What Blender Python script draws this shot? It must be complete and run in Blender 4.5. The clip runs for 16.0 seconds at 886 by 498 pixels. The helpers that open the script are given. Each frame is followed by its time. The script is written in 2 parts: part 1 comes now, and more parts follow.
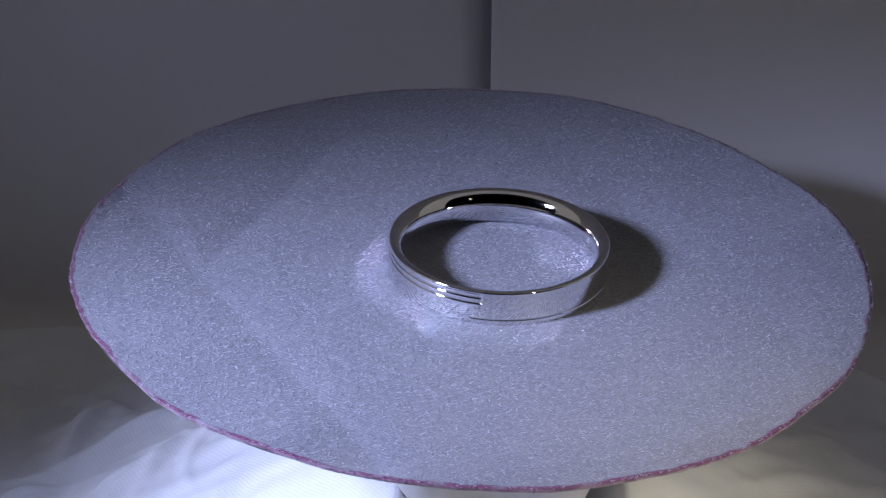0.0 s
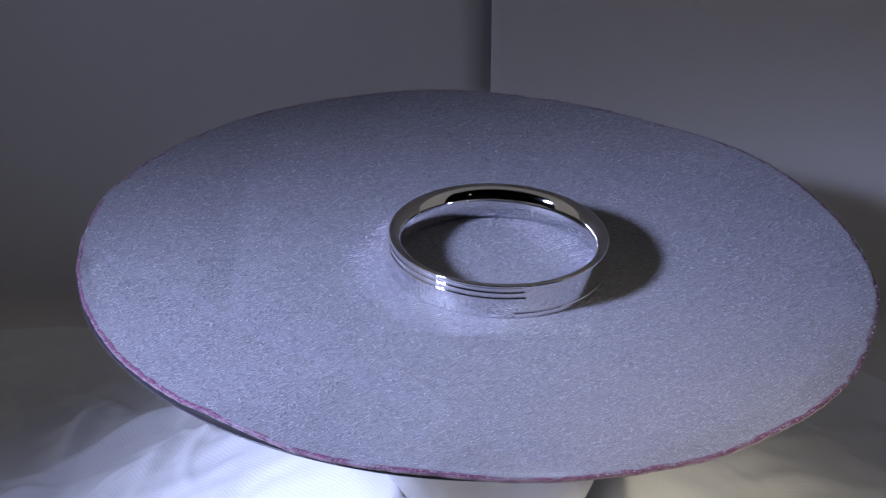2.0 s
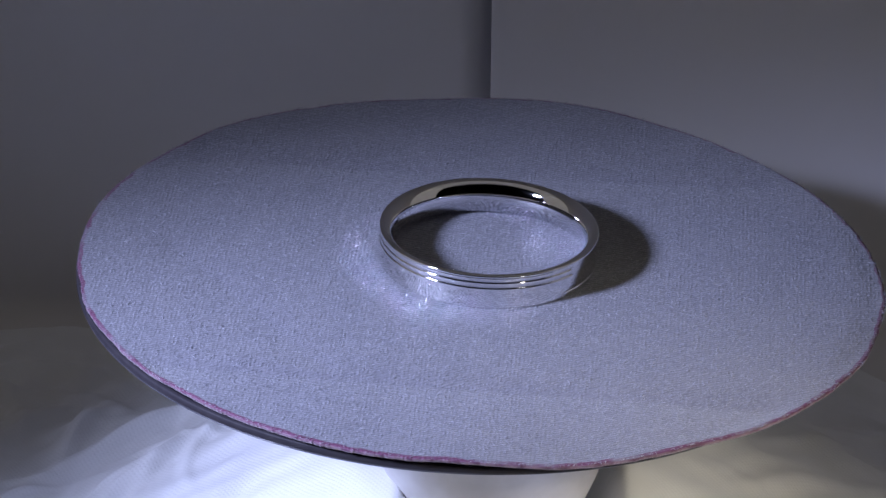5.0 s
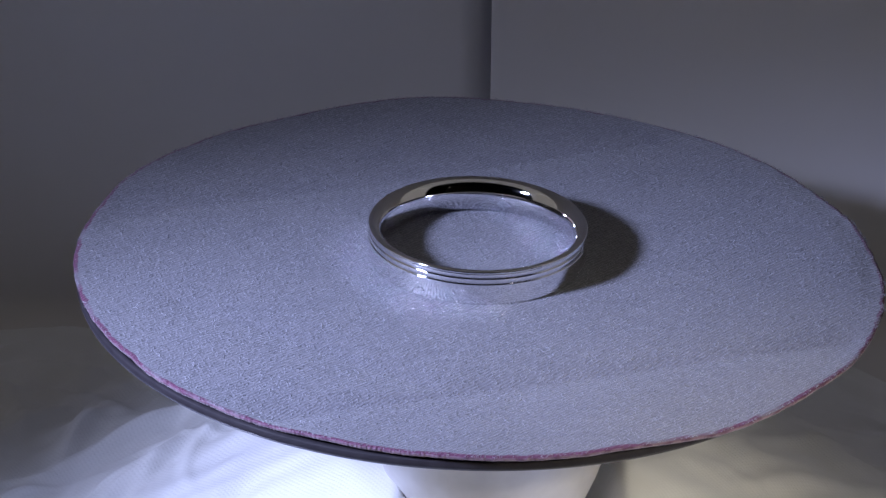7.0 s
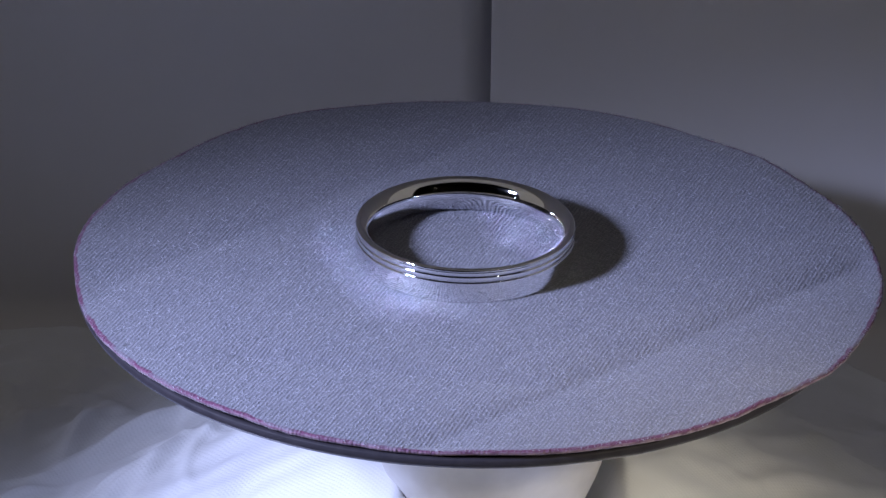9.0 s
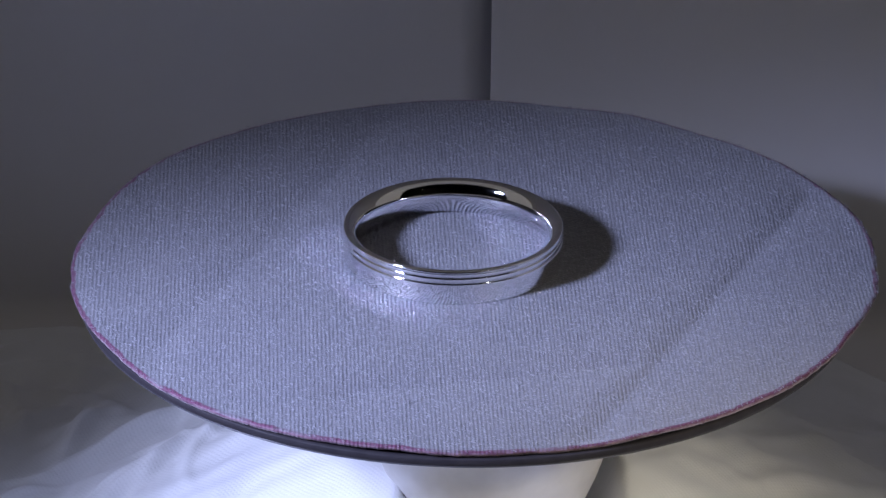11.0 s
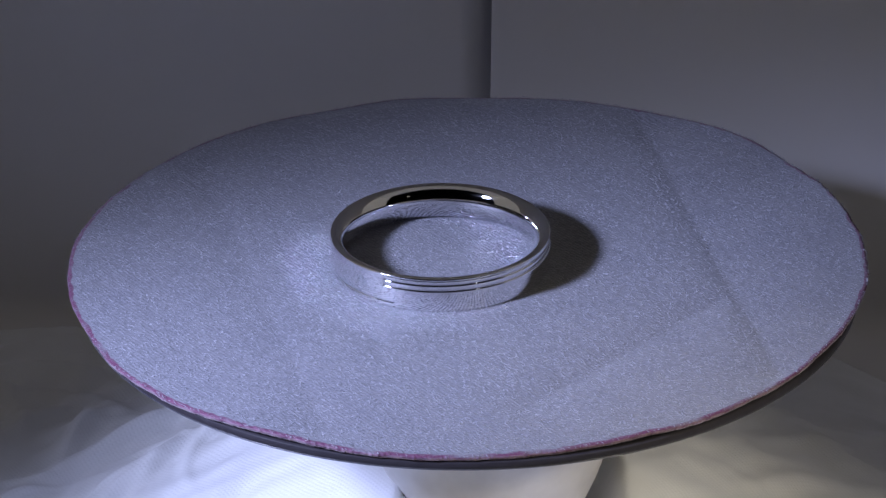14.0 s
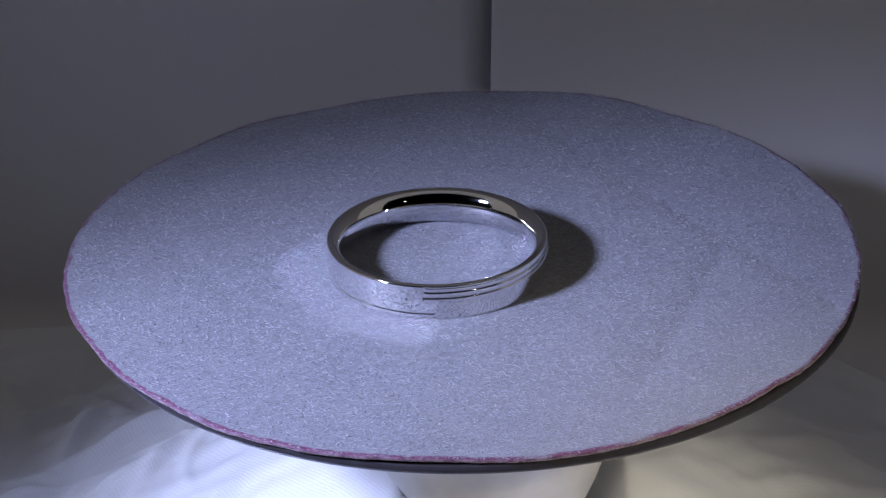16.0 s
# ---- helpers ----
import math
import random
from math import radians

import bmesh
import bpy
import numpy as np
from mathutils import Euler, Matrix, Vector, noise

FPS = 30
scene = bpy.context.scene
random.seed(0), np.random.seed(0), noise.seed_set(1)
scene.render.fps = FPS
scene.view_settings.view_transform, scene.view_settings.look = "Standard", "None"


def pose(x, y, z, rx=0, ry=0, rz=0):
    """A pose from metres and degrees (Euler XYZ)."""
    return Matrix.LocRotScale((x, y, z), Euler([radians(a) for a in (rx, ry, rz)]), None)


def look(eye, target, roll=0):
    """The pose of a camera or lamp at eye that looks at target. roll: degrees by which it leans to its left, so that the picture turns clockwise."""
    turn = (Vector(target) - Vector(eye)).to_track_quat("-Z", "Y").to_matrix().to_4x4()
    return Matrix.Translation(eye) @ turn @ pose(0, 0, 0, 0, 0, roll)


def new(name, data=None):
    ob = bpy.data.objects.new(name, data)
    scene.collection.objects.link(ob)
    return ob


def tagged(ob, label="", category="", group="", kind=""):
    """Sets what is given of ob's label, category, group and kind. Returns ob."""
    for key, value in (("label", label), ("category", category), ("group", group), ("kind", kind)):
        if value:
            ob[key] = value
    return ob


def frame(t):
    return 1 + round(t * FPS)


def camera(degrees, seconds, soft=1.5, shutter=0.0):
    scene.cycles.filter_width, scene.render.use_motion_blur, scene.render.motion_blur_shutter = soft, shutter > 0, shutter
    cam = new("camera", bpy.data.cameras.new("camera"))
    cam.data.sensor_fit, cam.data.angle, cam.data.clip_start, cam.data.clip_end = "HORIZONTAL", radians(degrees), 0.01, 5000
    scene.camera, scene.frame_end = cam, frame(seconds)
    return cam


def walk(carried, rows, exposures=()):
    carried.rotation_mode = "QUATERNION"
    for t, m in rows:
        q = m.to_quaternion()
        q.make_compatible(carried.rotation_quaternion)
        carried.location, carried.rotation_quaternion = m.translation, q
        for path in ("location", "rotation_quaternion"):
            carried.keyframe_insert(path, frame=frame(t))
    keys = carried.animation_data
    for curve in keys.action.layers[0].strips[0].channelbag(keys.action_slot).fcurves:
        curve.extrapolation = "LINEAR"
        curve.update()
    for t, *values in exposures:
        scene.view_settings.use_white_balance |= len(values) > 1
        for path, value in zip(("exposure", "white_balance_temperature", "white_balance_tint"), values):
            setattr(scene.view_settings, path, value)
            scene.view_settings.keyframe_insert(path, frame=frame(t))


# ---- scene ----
# camera: a long lens, standing still; the spinning plate's centre is at (0, 0, PLATE_Z)
PLATE_Z = 0.036
cam = camera(11.194, 16.0)
EYE = Vector((0.0, -0.36678, 0.19541 + PLATE_Z))
AIM = Vector((-0.0055947, 0.8842684, -0.4669455))
VIEW = look(EYE, EYE + AIM * 0.4, 0.662)
walk(cam, [(0.0, VIEW), (16.0, VIEW)], [(0.0, 0.10), (4.0, 0.10), (7.0, 0.12), (9.0, 0.10), (12.0, 0.03), (14.0, 0.05), (16.0, 0.11)])

# ---- light ----
world = bpy.data.worlds.new("world")
world.use_nodes = True
world.node_tree.nodes["Background"].inputs["Color"].default_value = (0.5, 0.5, 0.55, 1)
world.node_tree.nodes["Background"].inputs["Strength"].default_value = 0.02
scene.world = world


def spot(name, place, target, watts, colour, radius, degrees, blend):
    lamp = bpy.data.lights.new(name, "SPOT")
    lamp.energy, lamp.color, lamp.shadow_soft_size = watts, colour, radius
    lamp.spot_size, lamp.spot_blend = radians(degrees), blend
    ob = new(name, lamp)
    ob.matrix_world = look(place, target)
    return ob


spot("cool_lamp", (-0.186, -0.110, PLATE_Z + 0.125), (0.0055, -0.0130, PLATE_Z - 0.0220), 6.8, (0.52, 0.592, 1.0), 0.019, 24.2, 0.95)
spot("warm_lamp", (0.150, -0.190, PLATE_Z + 0.135), (0.0080, -0.0160, PLATE_Z - 0.046), 2.4, (1.0, 0.92, 0.78), 0.012, 19.2, 1.0)
scene.cycles.sample_clamp_indirect = 0.0
scene.cycles.blur_glossy = 0.08


# ---- materials ----
class Mat:
    """A node material with a few short ways to wire it."""

    def __init__(self, name, colour, rough, metal=0.0):
        self.m = bpy.data.materials.new(name)
        self.m.use_nodes = True
        self.t = self.m.node_tree
        self.b = self.t.nodes["Principled BSDF"]
        self.b.inputs["Base Color"].default_value = (*colour, 1)
        self.b.inputs["Roughness"].default_value = rough
        self.b.inputs["Metallic"].default_value = metal
        self.coords = self.node("ShaderNodeTexCoord").outputs["Object"]
        self.height = None

    def node(self, kind, **settings):
        n = self.t.nodes.new(kind)
        for key, value in settings.items():
            if key in n.inputs:
                if isinstance(value, bpy.types.NodeSocket):
                    self.t.links.new(value, n.inputs[key])
                else:
                    n.inputs[key].default_value = value
            else:
                setattr(n, key, value)
        return n

    def link(self, a, b):
        self.t.links.new(a, b)

    def scaled(self, scale=(1, 1, 1), turn=(0, 0, 0)):
        return self.node("ShaderNodeMapping", Vector=self.coords, Scale=scale, Rotation=turn).outputs[0]

    def noise(self, scale, detail=2.0, vector=None, rough=0.5):
        return self.node("ShaderNodeTexNoise", Vector=vector or self.coords, Scale=scale, Detail=detail, Roughness=rough).outputs["Fac"]

    def wave(self, scale, turn=0.0, distortion=1.0, detail_scale=2.0):
        v = self.scaled(turn=(0, 0, turn))
        return self.node("ShaderNodeTexWave", Vector=v, Scale=scale, Distortion=distortion, **{"Detail": 2.0, "Detail Scale": detail_scale}).outputs["Fac"]

    def ramp(self, fac, *stops):
        r = self.node("ShaderNodeValToRGB", Fac=fac)
        els = r.color_ramp.elements
        while len(els) < len(stops):
            els.new(0.5)
        for el, (at, c) in zip(els, stops):
            el.position, el.color = at, (*(c if isinstance(c, tuple) else (c, c, c)), 1)
        return r.outputs["Color"]

    def mix(self, a, b, fac, blend="MIX"):
        n = self.node("ShaderNodeMix", data_type="RGBA", blend_type=blend)
        for sock, value in ((n.inputs[0], fac), (n.inputs[6], a), (n.inputs[7], b)):
            if isinstance(value, bpy.types.NodeSocket):
                self.link(value, sock)
            elif isinstance(value, tuple):
                sock.default_value = (*value, 1)
            else:
                sock.default_value = value
        return n.outputs[2]

    def maths(self, op, a, b=0.0):
        n = self.node("ShaderNodeMath", operation=op)
        for sock, value in zip(n.inputs, (a, b)):
            if isinstance(value, bpy.types.NodeSocket):
                self.link(value, sock)
            else:
                sock.default_value = value
        return n.outputs[0]

    def colour(self, socket):
        self.link(socket, self.b.inputs["Base Color"])

    def rough(self, socket):
        self.link(socket, self.b.inputs["Roughness"])

    def bump(self, socket, metres, strength=1.0):
        n = self.node("ShaderNodeBump", Height=socket, Distance=metres, Strength=strength)
        if self.height:
            self.link(self.height, n.inputs["Normal"])
        self.height = n.outputs[0]
        self.link(self.height, self.b.inputs["Normal"])


TWILL = (1.072, -0.942)  # radians by which the two sets of ribs in the fabric disc are turned


def make_felt():
    k = Mat("felt", (0.22, 0.22, 0.24), 0.6)
    bend = k.node("ShaderNodeTexNoise", Vector=k.coords, Scale=1500.0, Detail=2.0).outputs["Color"]
    shifted = k.node("ShaderNodeVectorMath", operation="MULTIPLY_ADD")
    k.link(bend, shifted.inputs[0])
    shifted.inputs[1].default_value = (0.0007, 0.0007, 0.0)
    k.link(k.coords, shifted.inputs[2])
    curl = k.noise(2600, 4, shifted.outputs[0], 0.65)
    grain = k.noise(5200, 2)
    patch = k.noise(190, 4)
    # two sets of ribs that cross, half hidden under a fuzzy nap
    ribs = [k.wave(880, turn, 1.6, 2.0) for turn in TWILL]
    worn = k.ramp(k.noise(1500, 3, rough=0.65), (0.36, 0.25), (0.58, 1.0))
    weave = k.maths("ADD", k.maths("MULTIPLY", ribs[0], 0.38), k.maths("MULTIPLY", ribs[1], 0.8))
    clump = k.noise(1150, 3, shifted.outputs[0], 0.6)
    base = k.mix((0.115, 0.115, 0.133), (0.276, 0.274, 0.310), k.ramp(curl, (0.28, 0.0), (0.74, 1.0)))
    base = k.mix(base, (0.118, 0.116, 0.132), k.ramp(weave, (0.1, 0.20), (0.65, 0.0)))
    base = k.mix(base, (0.140, 0.139, 0.156), k.ramp(clump, (0.36, 0.42), (0.56, 0.0)))
    base = k.mix(base, (0.235, 0.225, 0.238), k.ramp(patch, (0.35, 0.0), (0.75, 0.4)))
    edge = k.node("ShaderNodeAttribute", attribute_name="rim").outputs["Fac"]
    ink = k.maths("LESS_THAN", edge, k.maths("MULTIPLY", k.noise(700, 4), 0.00074))
    gaps = k.ramp(k.noise(240, 2), (0.34, 0.3), (0.46, 1.0))
    cut = k.maths("LESS_THAN", edge, 0.0)
    inked = k.mix(base, (0.120, 0.030, 0.075), k.maths("MULTIPLY", ink, gaps))
    side = k.mix((0.22, 0.13, 0.17), (0.11, 0.034, 0.075), k.ramp(k.noise(800, 3), (0.42, 0.0), (0.62, 1.0)))
    k.colour(k.mix(inked, side, cut))
    k.b.inputs["Sheen Weight"].default_value = 0.25
    k.b.inputs["Sheen Roughness"].default_value = 0.5
    k.bump(k.maths("MULTIPLY", weave, worn), 0.0001, 0.62)
    k.bump(clump, 0.00022, 0.5)
    k.bump(curl, 0.00010, 0.5)
    k.bump(grain, 0.00004, 0.4)
    return k.m


def make_metal():
    k = Mat("polished_metal", (0.87, 0.86, 0.86), 0.035, 1.0)
    scratch = k.noise(900, 4, k.scaled((1, 1, 14)))
    k.rough(k.ramp(scratch, (0.3, 0.03), (0.75, 0.06)))
    k.bump(scratch, 0.000003, 0.35)
    return k.m


def make_satin():
    k = Mat("satin", (0.84, 0.84, 0.83), 0.38)
    stain = k.noise(60, 4)
    k.colour(k.mix((0.86, 0.86, 0.85), (0.72, 0.70, 0.66), k.ramp(stain, (0.48, 0.0), (0.85, 0.8))))
    k.b.inputs["Sheen Weight"].default_value = 0.3
    stitches = k.maths("MULTIPLY", k.wave(800, 0.95, 0.8, 2.0), k.wave(760, -0.62, 0.8, 2.0))
    k.bump(stitches, 0.00005, 0.3)
    k.bump(k.noise(3500, 3), 0.00003, 0.5)
    k.bump(k.noise(260, 4), 0.0002, 0.5)
    return k.m


def make_paper(name, a, b):
    k = Mat(name, a, 0.85)
    k.colour(k.mix(a, b, k.ramp(k.noise(35, 4), (0.3, 0.0), (0.75, 1.0))))
    k.bump(k.noise(1800, 3), 0.00004, 0.4)
    return k.m


def make_plain(name, a, b, rough, scale, bump=0.00003):
    k = Mat(name, a, rough)
    grain = k.noise(scale, 4)
    k.colour(k.mix(a, b, k.ramp(grain, (0.3, 0.0), (0.7, 1.0))))
    k.rough(k.ramp(k.noise(scale * 0.3, 3), (0.3, max(0.05, rough - 0.12)), (0.7, min(1, rough + 0.12))))
    k.bump(grain, bump, 0.4)
    return k.m


FELT = make_felt()
METAL = make_metal()
SATIN = make_satin()
CARD = make_paper("backdrop_card", (0.78, 0.755, 0.735), (0.74, 0.715, 0.695))
GLOW_WALL = make_paper("glowing_wall", (0.60, 0.59, 0.58), (0.56, 0.55, 0.54))
GLOW_ROOF = make_paper("glowing_roof", (0.60, 0.59, 0.58), (0.56, 0.55, 0.54))
# emission on both panel materials is added ambient fill, not light passing through
glow = GLOW_WALL.node_tree.nodes["Principled BSDF"].inputs
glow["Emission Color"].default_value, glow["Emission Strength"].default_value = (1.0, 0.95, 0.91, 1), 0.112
roof_glow = GLOW_ROOF.node_tree.nodes["Principled BSDF"].inputs
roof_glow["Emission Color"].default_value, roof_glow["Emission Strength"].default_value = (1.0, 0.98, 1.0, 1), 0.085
PLATE = make_plain("grey_plate", (0.036, 0.032, 0.036), (0.026, 0.023, 0.027), 0.6, 900)
PLATE_BSDF = PLATE.node_tree.nodes["Principled BSDF"]
PLATE_BSDF.inputs["Specular IOR Level"].default_value = 0.15
LIP = make_plain("pale_lip", (0.07, 0.068, 0.075), (0.05, 0.048, 0.055), 0.4, 900)
STAND = make_plain("cream_plastic", (0.62, 0.60, 0.56), (0.56, 0.54, 0.50), 0.4, 500)
FIBRE = make_plain("pale_fibre", (0.42, 0.42, 0.45), (0.32, 0.32, 0.35), 0.6, 3000)
ENGRAVED = make_plain("engraving", (0.34, 0.33, 0.33), (0.26, 0.26, 0.26), 0.45, 3000)
TABLE = make_plain("table_wood", (0.24, 0.16, 0.10), (0.17, 0.11, 0.07), 0.5, 60)
ROOM = make_plain("room_paint", (0.10, 0.095, 0.09), (0.08, 0.076, 0.072), 0.9, 20)


# ---- building ----
def part(name, bm, material, parent=None, label="", smooth=True):
    me = bpy.data.meshes.new(name)
    bm.to_mesh(me)
    bm.free()
    me.materials.append(material)
    if smooth:
        me.polygons.foreach_set("use_smooth", [True] * len(me.polygons))
    ob = new(name, me)
    if parent:
        ob.parent = parent
    return tagged(ob, label)


def slab(bm, x0, x1, y0, y1, z0, z1, bevel=0.0):
    made = bmesh.ops.create_cube(bm, size=1, matrix=Matrix.LocRotScale(
        ((x0 + x1) / 2, (y0 + y1) / 2, (z0 + z1) / 2), None, (x1 - x0, y1 - y0, z1 - z0)))
    if bevel:
        edges = list({e for v in made["verts"] for e in v.link_edges})
        bmesh.ops.bevel(bm, geom=edges, offset=bevel, segments=2, affect="EDGES", profile=0.6)


def lathe(bm, profile, count, closed=False):
    """Turn (r, z) round the z axis; r may be 0 at the ends."""
    rings = []
    for r, z in profile:
        if r < 1e-7:
            rings.append([bm.verts.new((0, 0, z))])
        else:
            rings.append([bm.verts.new((r * math.cos(6.283185307 * i / count), r * math.sin(6.283185307 * i / count), z)) for i in range(count)])
    pairs = list(zip(rings, rings[1:])) + ([(rings[-1], rings[0])] if closed else [])
    for a, b in pairs:
        for i in range(count):
            j = (i + 1) % count
            if len(a) == 1:
                bm.faces.new((a[0], b[j], b[i]))
            elif len(b) == 1:
                bm.faces.new((a[i], a[j], b[0]))
            else:
                bm.faces.new((a[i], a[j], b[j], b[i]))


def smooth_step(a, b, x):
    u = min(1.0, max(0.0, (x - a) / (b - a)))
    return u * u * (3 - 2 * u)


# ---- the place ----
def build_room():
    walls = (("wall_north", -1.0, 1.0, 1.0, 1.1, -0.75, 1.3), ("wall_south", -1.0, 1.0, -1.3, -1.2, -0.75, 1.3),
             ("wall_east", 1.0, 1.1, -1.2, 1.0, -0.75, 1.3), ("wall_west", -1.1, -1.0, -1.2, 1.0, -0.75, 1.3),
             ("floor", -1.0, 1.0, -1.2, 1.0, -0.85, -0.753), ("ceiling", -1.0, 1.0, -1.2, 1.0, 1.3, 1.4))
    for name, *box in walls:
        bm = bmesh.new()
        slab(bm, *box)
        tagged(part(name, bm, ROOM, smooth=False), "plain dark painted " + name.split("_")[0] + " of the dim room", name.split("_")[0], kind="structure")


def build_table():
    table = tagged(new("table"), "brown wooden table under the white cloth", "table")
    bm = bmesh.new()
    slab(bm, -0.55, 0.55, -0.45, 0.35, -0.03, 0.0, 0.003)
    part("tabletop", bm, TABLE, table, smooth=False)
    for x in (-0.5, 0.46):
        for y in (-0.4, 0.26):
            bm = bmesh.new()
            slab(bm, x, x + 0.04, y, y + 0.04, -0.753, -0.0305, 0.002)
            part("leg", bm, TABLE, table, smooth=False)


def sheet(bm, columns, line):
    """A bent sheet: the (y, z) line drawn out along the columns (x, how far it stands back there)."""
    rows = []
    for k, (y, z) in enumerate(line):
        (ya, za), (yb, zb) = line[max(0, k - 1)], line[min(len(line) - 1, k + 1)]
        long = math.hypot(yb - ya, zb - za)
        ny, nz = (zb - za) / long, -(yb - ya) / long
        rows.append([bm.verts.new((x, y + ny * back, z + nz * back)) for x, back in columns])
    for a, b in zip(rows, rows[1:]):
        for i in range(len(a) - 1):
            bm.faces.new((a[i], a[i + 1], b[i + 1], b[i]))
    bm.normal_update()


def build_backdrop():
    # the left card curls back where it slips behind the right one, whose own edge is rolled a little
    left = [(-0.20 + 0.0098 * k, 0.0) for k in range(20)]
    left += [(-0.0012 + 0.0003 * k, 0.0056 * (k / 26) ** 1.5) for k in range(27)]
    right = [(0.00205 + 0.00012 * k, 0.00015 * (1 - k / 9) ** 2) for k in range(10)]
    right += [(0.0045 + 0.0085 * k, 0.0) for k in range(24)]
    for label, columns, y, z in (("pale grey card behind the turntable, bent forward at its foot", left, 0.0542, 0.0005),
                                 ("pale grey card behind the turntable, overlapping the other card", right, 0.0530, 0.0009)):
        line = [(y - 0.022, z)] + [(y - 0.003 + 0.003 * math.sin(radians(9 * k)), z + 0.003 - 0.003 * math.cos(radians(9 * k))) for k in range(11)]
        line += [(y + 0.0003 * math.sin(k * 0.9), 0.01 * k) for k in range(1, 26)]
        bm = bmesh.new()
        sheet(bm, columns, line)
        card = part("backdrop_card", bm, CARD)
        solid = card.modifiers.new("thickness", "SOLIDIFY")
        solid.thickness, solid.offset = 0.0004, -1
        tagged(card, label, "backdrop", group="backdrop cards", kind="structure")
    # unseen tent-like walls and roof, added; their own glow stands in for dim room light
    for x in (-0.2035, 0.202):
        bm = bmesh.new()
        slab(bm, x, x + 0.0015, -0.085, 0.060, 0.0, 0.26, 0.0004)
        tagged(part("fill_wall", bm, GLOW_WALL, smooth=False), "unseen white side panel, added to glow as soft fill light", "tent", group="tent walls", kind="structure")
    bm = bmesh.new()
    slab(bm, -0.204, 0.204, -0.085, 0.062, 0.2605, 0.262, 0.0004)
    tagged(part("fill_roof", bm, GLOW_ROOF, smooth=False), "unseen white roof panel, added to glow as soft fill light", "tent", kind="structure")


def draw_wrinkles():
    rnd = random.Random(21)
    rows = []
    for n in range(26):
        cx, cy = rnd.uniform(-52, -22), rnd.uniform(8, 47)
        turn = radians(rnd.gauss(38, 14) if cy < 32 else rnd.gauss(-8, 22))
        rows.append((cx, cy, math.cos(turn), math.sin(turn), rnd.uniform(3.0, 8.0), rnd.uniform(0.5, 0.95), rnd.uniform(0.3, 0.75)))
    for n in range(10):
        turn = radians(rnd.gauss(-55, 15))
        rows.append((rnd.uniform(22, 48), rnd.uniform(0, 40), math.cos(turn), math.sin(turn), rnd.uniform(4.0, 9.0), rnd.uniform(0.8, 1.4), rnd.uniform(0.2, 0.45)))
    return rows


WRINKLES = draw_wrinkles()


def cloth_height(x, y):
    """Height of the white cloth in metres; x, y in millimetres."""
    d = math.hypot(x - 2, y + 4)
    near = abs(x - 2.6) if y < 0 else math.hypot(x - 2.6, y)
    gap = max(smooth_step(6.4, 8.4, near) if x < 2.6 else smooth_step(8.8, 12.5, near), 0.8 * smooth_step(-12, -24, y))
    h = 1.5 + (2.5 * smooth_step(64, 30, d) + 12.0 * smooth_step(54, 6, d)) * gap
    fade = 0.25 + 0.75 * smooth_step(12, 20, d)
    h += fade * (1.3 * noise.noise((x / 14, y / 14, 3.1)) + 0.7 * noise.noise(((x + y) / 9, (y - x) / 4, 7.7)))
    for cx, cy, turn, long, wide, high in ((-36, 20, 35, 14, 1.5, 1.2), (-31, 12, 42, 12, 1.3, 1.0), (-44, 40, -12, 9, 1.5, 1.2), (-40, 33, -30, 9, 1.3, 0.9),
                                           (-30, 23, 25, 10, 1.1, 0.7), (-46, 26, 50, 10, 1.7, 1.0), (34, 22, -50, 14, 2.5, 0.9), (26, 14, -62, 12, 2.0, 0.6), (-42, 46, 8, 8, 0.9, 1.0), (-36, 40, -40, 8, 0.9, 1.0), (-47, 34, -55, 7, 1.0, 1.1), (-38, 27, 60, 7, 1.0, 0.9), (-27, 17, 48, 9, 0.9, 0.8)):
        c, s = math.cos(radians(turn)), math.sin(radians(turn))
        u, v = (x - cx) * c + (y - cy) * s, -(x - cx) * s + (y - cy) * c
        h += high * math.exp(-(u / long) ** 2 - ((v + 0.25 * u * u / long) / wide) ** 2)
    for cx, cy, c, s, long, wide, high in WRINKLES:
        u, v = (x - cx) * c + (y - cy) * s, -(x - cx) * s + (y - cy) * c
        if abs(u) < 3 * long and abs(v) < 8:
            h += high * math.exp(-(u / long) ** 2 - ((v + 0.35 * u * u / long) / wide) ** 2)
    h = 1.5 + (h - 1.5) * (1 - 0.6 * smooth_step(43, 50, y))
    return max(1.35, h) / 1000


def build_cloth():
    bm = bmesh.new()
    xs = [-120 + 1.5 * i for i in range(42)] + [-57 + 0.4 * i for i in range(95)] + [-19 + 0.75 * i for i in range(186)]
    ys = [-100 + 1.25 * i for i in range(80)] + [0.45 * i for i in range(110)]
    grid = []
    for y in ys:
        row = []
        for x in xs:
            far = y - 14 * smooth_step(32, 52, x) * smooth_step(20, 49, y)
            if y > 48.5:
                far += 0.25 * noise.noise((x / 1.1, 0.5, 0)) + 0.35 * noise.noise((x / 9, 4.5, 0))
            row.append(bm.verts.new((x / 1000, far / 1000, cloth_height(x, y))))
        grid.append(row)
    for a, b in zip(grid, grid[1:]):
        for i in range(len(a) - 1):
            bm.faces.new((a[i], a[i + 1], b[i + 1], b[i]))
    bm.normal_update()
    ob = part("satin_cloth", bm, SATIN)
    solid = ob.modifiers.new("thickness", "SOLIDIFY")
    solid.thickness, solid.offset = 0.00025, -1
    tagged(ob, "rumpled white satin cloth heaped round the stand", "cloth")


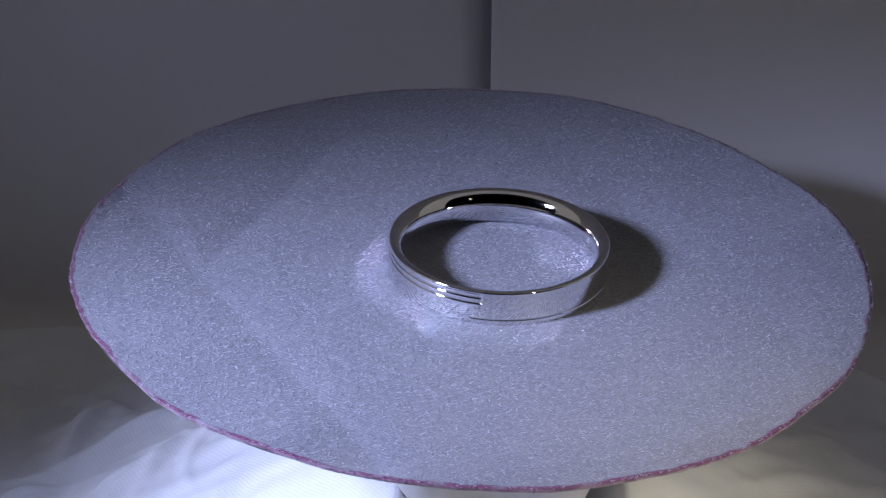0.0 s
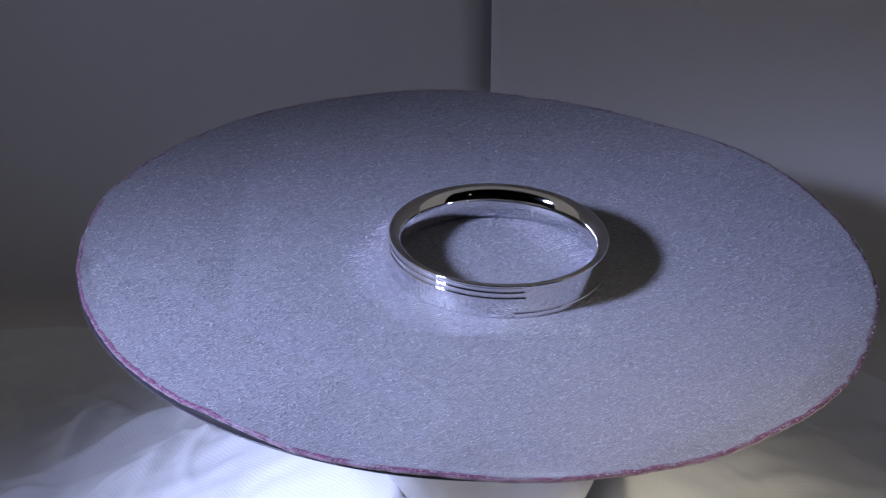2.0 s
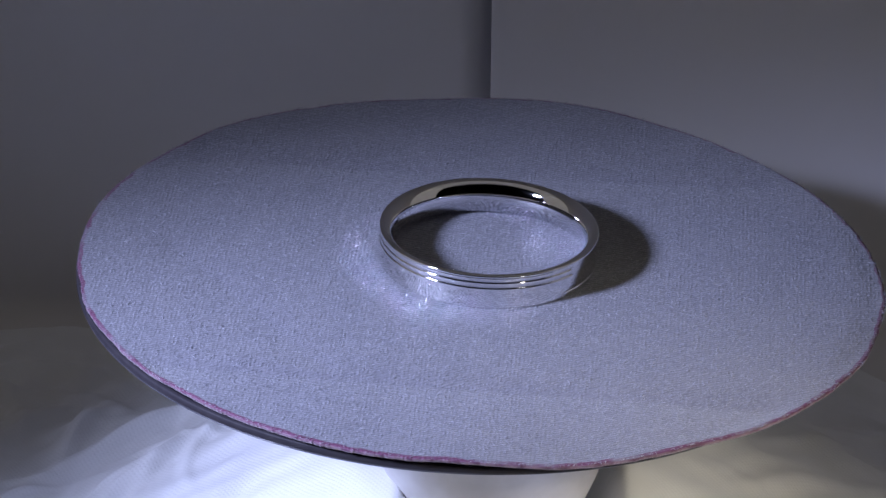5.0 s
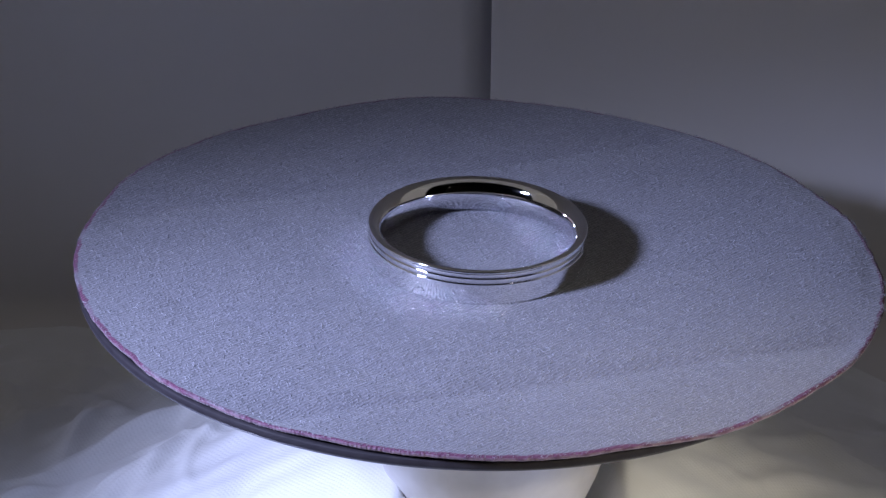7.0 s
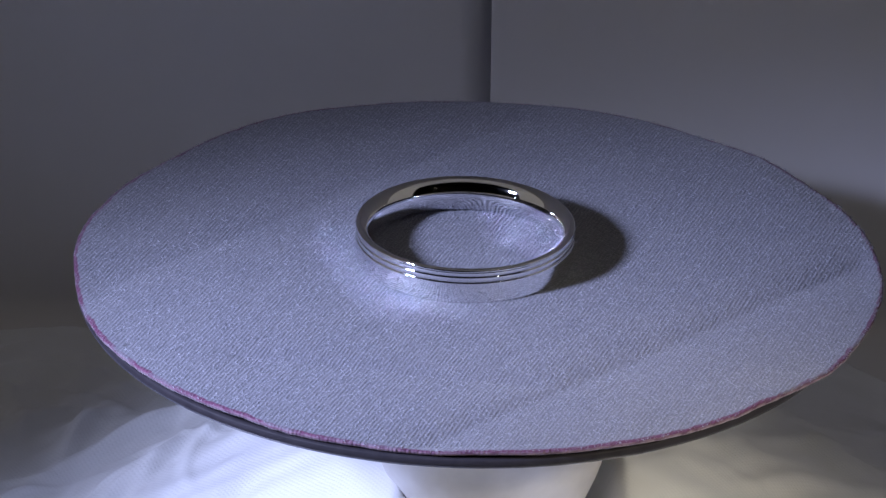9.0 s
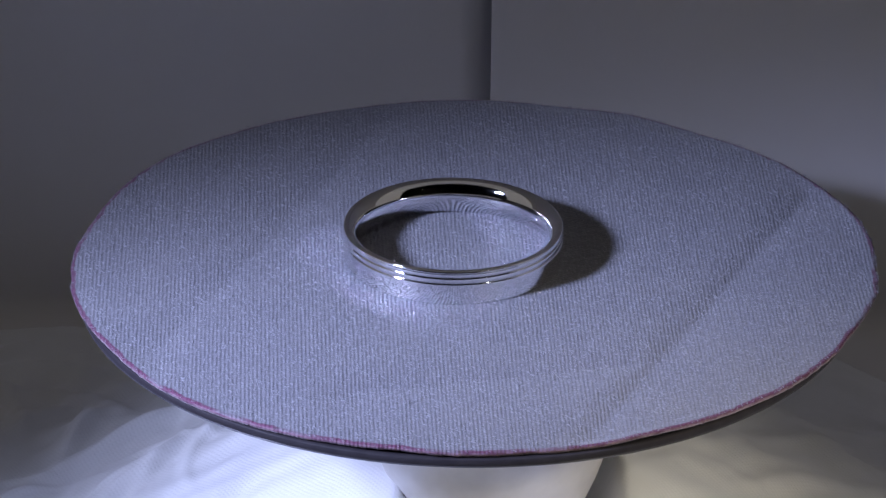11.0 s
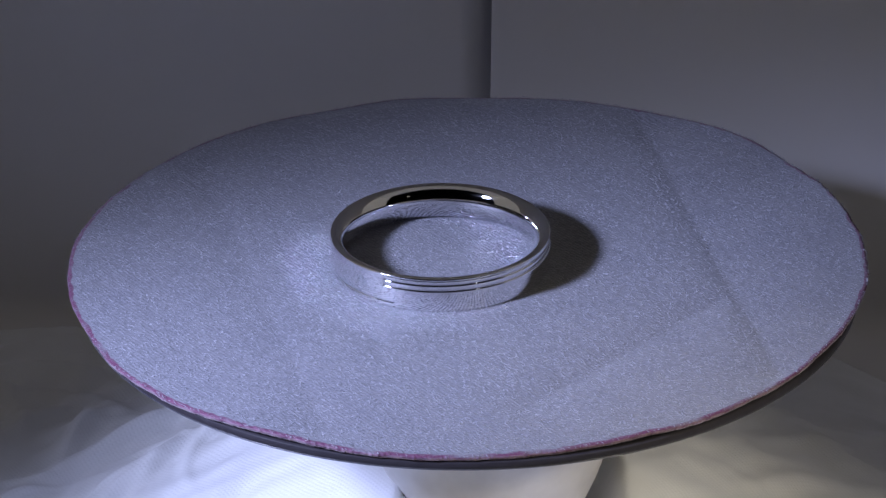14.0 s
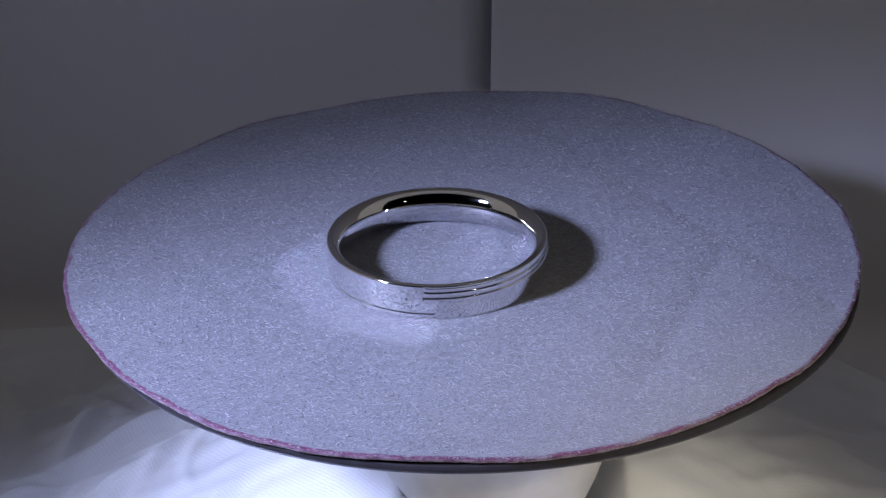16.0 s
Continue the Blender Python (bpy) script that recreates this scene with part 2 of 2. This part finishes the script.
def build_stand():
    stand = tagged(new("display_stand"), "cream plastic stand with a narrow waisted neck, on the cloth", "stand")
    stand.location = (0.0024, 0, 0)
    bm = bmesh.new()
    lathe(bm, [(x / 1000, PLATE_Z + z / 1000) for x, z in ((0, -2.3), (15.5, -2.3), (16, -2.8), (15.6, -4), (14.4, -8), (12.8, -13), (11.3, -17), (10.1, -21), (8.6, -24.8),
                                                           (8.0, -27), (8.3, -29), (9.5, -30.5))], 96)
    part("neck", bm, STAND, stand)
    bm = bmesh.new()
    lathe(bm, [(x / 1000, PLATE_Z + z / 1000) for x, z in ((0, -30.2), (9.5, -30.4), (16, -31.2), (18, -32), (18.3, -33), (18.3, -36), (0, -36))], 96)
    part("base", bm, STAND, stand)


# ---- what spins ----
def build_plate():
    plate = tagged(new("turntable_plate"), "dark grey round plate turning on the stand", "turntable")
    bm = bmesh.new()
    lathe(bm, [(x / 1000, z / 1000) for x, z in ((0, -1.12), (28, -1.12), (34.4, -1.12), (34.9, -1.0), (35.3, -0.66), (35.5, -0.6), (35.85, -0.66), (35.9, -0.75), (35.9, -1.22), (35.8, -1.36), (35.4, -1.45), (0, -1.45))], 192)
    part("disc", bm, PLATE, plate)
    bm = bmesh.new()
    lathe(bm, [(x / 1000, z / 1000) for x, z in ((34.6, -1.43), (35.78, -1.34), (35.86, -1.42), (35.7, -1.56), (34.6, -1.58))], 192, closed=True)
    part("lip", bm, LIP, plate, "thin paler lip along the lower edge")
    bm = bmesh.new()
    lathe(bm, [(x / 1000, z / 1000) for x, z in ((0, -1.44), (12, -1.44), (12, -2.6), (0, -2.6))], 64)
    part("hub", bm, STAND, plate)
    return plate


FELT_AT = (0.41, -1.13)
FELT_R = 36.94
# two ends of each fold, its depth, and how far it eases out towards the middle and towards the edge
CREASES = ((-32.7, 13.3, -6.5, -37.0, 0.52, 1.8, 6.0), (-24.4, -1.6, -12.9, 23.6, 0.38, 2.2, 4.5), (31.1, -14.6, 2.6, 34.0, 0.30, 2.6, 4.0))


def felt_edge(phi):
    """Outline of the cut felt in millimetres."""
    c, s = math.cos(phi), math.sin(phi)
    return FELT_R - 0.26 * math.cos(2 * phi) - 0.08 * math.sin(3 * phi) + 0.28 * noise.noise((c * 4, s * 4, 1)) + 0.12 * noise.noise((c * 14, s * 14, 2)) + 0.09 * noise.noise((c * 60, s * 60, 3))


RISE = ((-119, 0.50, 10), (-151, 0.50, 14), (-174, 0.35, 9), (-76, -0.38, 11), (-52, -0.42, 12), (-22, -0.25, 12), (18, 0.35, 10), (45, -0.15, 10), (75, 0.25, 10), (130, 0.15, 10), (168, 0.3, 9))


def felt_height(x, y):
    """Top of the felt above its plane in millimetres: creases, slack and the rising and sagging edge."""
    h = 0.06 * noise.noise((x / 12, y / 12, 5))
    r, deg = math.hypot(x - FELT_AT[0], y - FELT_AT[1]), math.degrees(math.atan2(y - FELT_AT[1], x - FELT_AT[0]))
    h -= 0.22 * (1 - smooth_step(12, 26, r))
    lift = smooth_step(20, 37, r)
    if lift:
        sag = smooth_step(34.0, 37, r)
        h += sum((lift if high > 0 else sag) * high * math.exp(-(((deg - at + 180) % 360 - 180) / wide) ** 2) for at, high, wide in RISE)
    fold = 0.0
    for x0, y0, x1, y1, strong, inner, outer in CREASES:
        dx, dy = x1 - x0, y1 - y0
        long = math.hypot(dx, dy)
        u, v = ((x - x0) * dx + (y - y0) * dy) / long, (-(x - x0) * dy + (y - y0) * dx) / long
        along = smooth_step(-5, 2, u) * smooth_step(long + 5, long - 2, u)
        inside = -(FELT_AT[0] - x0) * dy + (FELT_AT[1] - y0) * dx
        out = -v if inside > 0 else v
        fold = max(fold, along * strong * math.exp(-(math.hypot(out, 0.25) - 0.25) / (outer if out > 0 else inner)))
    return h - fold * smooth_step(37.2, 35.0, r)


def build_felt():
    felt = tagged(new("fabric_disc"), "round grey-lavender fabric sheet edged with purple pen, on the plate", "fabric")
    bm = bmesh.new()
    count, steps = 540, 120
    rim = bm.verts.layers.float.new("rim")
    top = []
    middle = bm.verts.new((FELT_AT[0] / 1000, FELT_AT[1] / 1000, felt_height(*FELT_AT) / 1000))
    middle[rim] = 0.037
    for k in range(1, steps + 1):
        share = (k / steps) ** 0.8
        row = []
        for i in range(count):
            phi = 2 * math.pi * i / count
            edge = felt_edge(phi)
            r = edge * share
            x, y = FELT_AT[0] + r * math.cos(phi), FELT_AT[1] + r * math.sin(phi)
            v = bm.verts.new((x / 1000, y / 1000, (felt_height(x, y) - 0.08 * smooth_step(0.996, 1.0, share)) / 1000))
            v[rim] = (edge - r) / 1000
            row.append(v)
        top.append(row)
    for i in range(count):
        bm.faces.new((middle, top[0][i], top[0][(i + 1) % count]))
    for a, b in zip(top, top[1:]):
        for i in range(count):
            j = (i + 1) % count
            bm.faces.new((a[i], b[i], b[j], a[j]))
    last, low = top[-1], []
    for shrink, drop in ((0.02, 0.14), (0.1, 0.22), (4.0, 0.24)):
        row = []
        for i in range(count):
            phi = 2 * math.pi * i / count
            r = felt_edge(phi) - shrink
            v = bm.verts.new(((FELT_AT[0] + r * math.cos(phi)) / 1000, (FELT_AT[1] + r * math.sin(phi)) / 1000, last[i].co.z - drop / 1000))
            v[rim] = -0.0002 if shrink < 1 else 0.004
            row.append(v)
        for i in range(count):
            j = (i + 1) % count
            bm.faces.new((last[i], row[i], row[j], last[j]))
        last = row
    bm.normal_update()
    part("sheet", bm, FELT, felt)
    # loose fibres lying on the sheet and fraying from its edge
    rnd = random.Random(4)
    verts, faces = [], []
    for n in range(34000):
        phi = rnd.uniform(0, 2 * math.pi)
        edge = felt_edge(phi)
        frayed = n % 50 == 0
        r = edge + rnd.uniform(-0.15, 0.05) if frayed else (edge - 0.6) * math.sqrt(rnd.random())
        x, y = FELT_AT[0] + r * math.cos(phi), FELT_AT[1] + r * math.sin(phi)
        turn = (rnd.uniform(0, math.pi), rnd.gauss(0.50, 0.3), rnd.gauss(-0.63, 0.3), rnd.gauss(-0.63, 0.3))[n % 4]
        long, wide = rnd.uniform(0.14, 0.40), rnd.uniform(0.010, 0.024)
        z = felt_height(x, y) + (0.0 if frayed else 0.02)
        c, s = math.cos(turn), math.sin(turn)
        tip = z + rnd.uniform(0.0, 0.12)
        k = len(verts)
        for u, v, w in ((-long, -wide, z - 0.02), (-long, wide, z - 0.02), (long, 0, tip), (0, 0, (z + tip) / 2 + 2.0 * wide)):
            verts.append(((x + u * c / 2 - v * s) / 1000, (y + u * s / 2 + v * c) / 1000, w / 1000))
        faces += [(k, k + 1, k + 3), (k + 1, k + 2, k + 3), (k + 2, k, k + 3), (k, k + 2, k + 1)]
    me = bpy.data.meshes.new("lint_fuzz")
    me.from_pydata(verts, [], faces)
    me.materials.append(FIBRE)
    fibres = new("lint_fuzz", me)
    fibres.parent = felt
    tagged(fibres, "short pale fibres and lint", kind="stuff")
    # two specks of lint
    for x, y, size in ((-21.1, 10.7, 0.07), (21.0, -18.0, 0.12)):
        bm = bmesh.new()
        bmesh.ops.create_icosphere(bm, subdivisions=2, radius=size / 1000)
        for v in bm.verts:
            v.co *= 1 + 0.5 * noise.noise(v.co * 9000)
            v.co.z *= 0.6
        bmesh.ops.translate(bm, vec=(x / 1000, y / 1000, felt_height(x, y) / 1000 + size / 2500), verts=bm.verts)
        part("lint", bm, FIBRE, felt, "white speck of lint")
    return felt


RING_AT = (2.76, -0.42)
RING_H = 3.4
RING_R = 10.13


def groove_depth(z, deg):
    """Depth of the engraved lines in millimetres at height z and angle deg of the band's outside."""
    deg = deg % 360
    upper = smooth_step(76.0, 76.6, deg) * smooth_step(260.5, 259.9, deg)
    turned = (deg + 180) % 360
    lower = smooth_step(74.4, 75.0, turned) * smooth_step(262.3, 261.7, turned)
    d = 0.0
    for at, on in ((RING_H - 0.67, upper), (RING_H - 1.26, upper), (0.62, lower)):
        d += 0.048 * on * math.exp(-((z - at) / 0.065) ** 2)
    band = smooth_step(RING_H - 1.36, RING_H - 1.26, z) * (1 - smooth_step(RING_H - 0.3, RING_H - 0.1, z))
    d += 0.012 * upper * smooth_step(RING_H - 1.32, RING_H - 1.22, z)
    if upper:
        for low, high in ((RING_H - 0.67, RING_H - 0.22), (RING_H - 1.26, RING_H - 0.67)):
            if low < z < high:
                u = 2 * (z - low) / (high - low) - 1
                d += 0.045 * upper * u * u
    for at in (76.3, 260.2):
        d += 0.07 * math.exp(-((deg - at) / 0.45) ** 2) * band
    for at in (82.0, 254.7):
        d += 0.07 * math.exp(-((deg - at) / 0.45) ** 2) * smooth_step(0.14, 0.2, z) * (1 - smooth_step(0.62, 0.72, z))
    return d


def build_ring():
    ring = tagged(new("ring"), "polished silver-coloured wedding band with fine engraved lines, lying on the fabric", "ring")
    outer = []
    fillet = 0.22
    for k in range(9):
        t = radians(90 * k / 8)
        outer.append((RING_R - fillet + fillet * math.sin(t), fillet * 0.9 * (1 - math.cos(t))))
    for k in range(1, 110):
        outer.append((RING_R, 0.20 + (RING_H - 0.20 - fillet) * k / 110))
    for k in range(10):
        t = radians(90 * k / 9)
        outer.append((RING_R - fillet + fillet * math.cos(t), RING_H - fillet + fillet * math.sin(t)))
    inner = []
    for k in range(61):
        u = math.cos(math.pi * k / 60)
        inner.append((8.72 + 1.16 * (1 - math.sqrt(max(0.0, 1 - u * u))), RING_H / 2 + u * (RING_H / 2 - 0.004)))
    profile = outer + inner
    count = 840
    bm = bmesh.new()
    columns = []
    for i in range(count):
        phi = 2 * math.pi * i / count
        deg = math.degrees(phi)
        c, s = math.cos(phi), math.sin(phi)
        col = []
        for k, (r, z) in enumerate(profile):
            if 8 < k < 121:
                r -= groove_depth(z, deg)
            col.append(bm.verts.new((r * c / 1000, r * s / 1000, z / 1000)))
        columns.append(col)
    n = len(profile)
    for i in range(count):
        a, b = columns[i], columns[(i + 1) % count]
        for k in range(n):
            m = (k + 1) % n
            bm.faces.new((a[k], b[k], b[m], a[m]))
    bm.normal_update()
    part("band", bm, METAL, ring)
    # worn engraving inside the band, as plain strokes
    rnd = random.Random(8)
    for k in range(9):
        deg = 119 - 4.2 * k + rnd.uniform(-0.5, 0.5)
        phi = radians(deg)
        bm = bmesh.new()
        slab(bm, -0.018, 0.018, -rnd.uniform(0.16, 0.32), rnd.uniform(0.16, 0.32), -0.012, 0.012)
        z = RING_H - 1.25 + rnd.uniform(-0.08, 0.08)
        m = Matrix.Translation((8.755 * math.cos(phi), 8.755 * math.sin(phi), z)) @ Matrix.Rotation(phi + math.pi / 2, 4, "Z") @ Matrix.Rotation(radians(90), 4, "X") @ Matrix.Rotation(radians(rnd.uniform(-35, 35)), 4, "Z")
        bmesh.ops.transform(bm, matrix=Matrix.Scale(0.001, 4) @ m, verts=bm.verts)
        part("engraved_stroke", bm, ENGRAVED, ring, smooth=False)
    return ring


build_room()
build_table()
build_backdrop()
build_cloth()
build_stand()
plate, felt, ring = build_plate(), build_felt(), build_ring()


def turned(t):
    """Degrees by which the plate has turned at t seconds."""
    return 0.43041 + t * (11.47940 + t * (0.025920 + t * -0.0007912))


def motions():
    # the plate leans a little against its axis, so that it wobbles as it turns
    lean = Vector((0, 0, 1)).rotation_difference(Vector((0.02678, -0.01783, 1)).normalized()).to_matrix().to_4x4()
    for thing, seat in ((plate, pose(0, 0, 0)), (felt, pose(0, 0, 0)), (ring, pose(RING_AT[0] / 1000, RING_AT[1] / 1000, -0.00023))):
        walk(thing, [(float(t), pose(0, 0, PLATE_Z, 0, 0, turned(t)) @ lean @ seat) for t in range(17)])


motions()
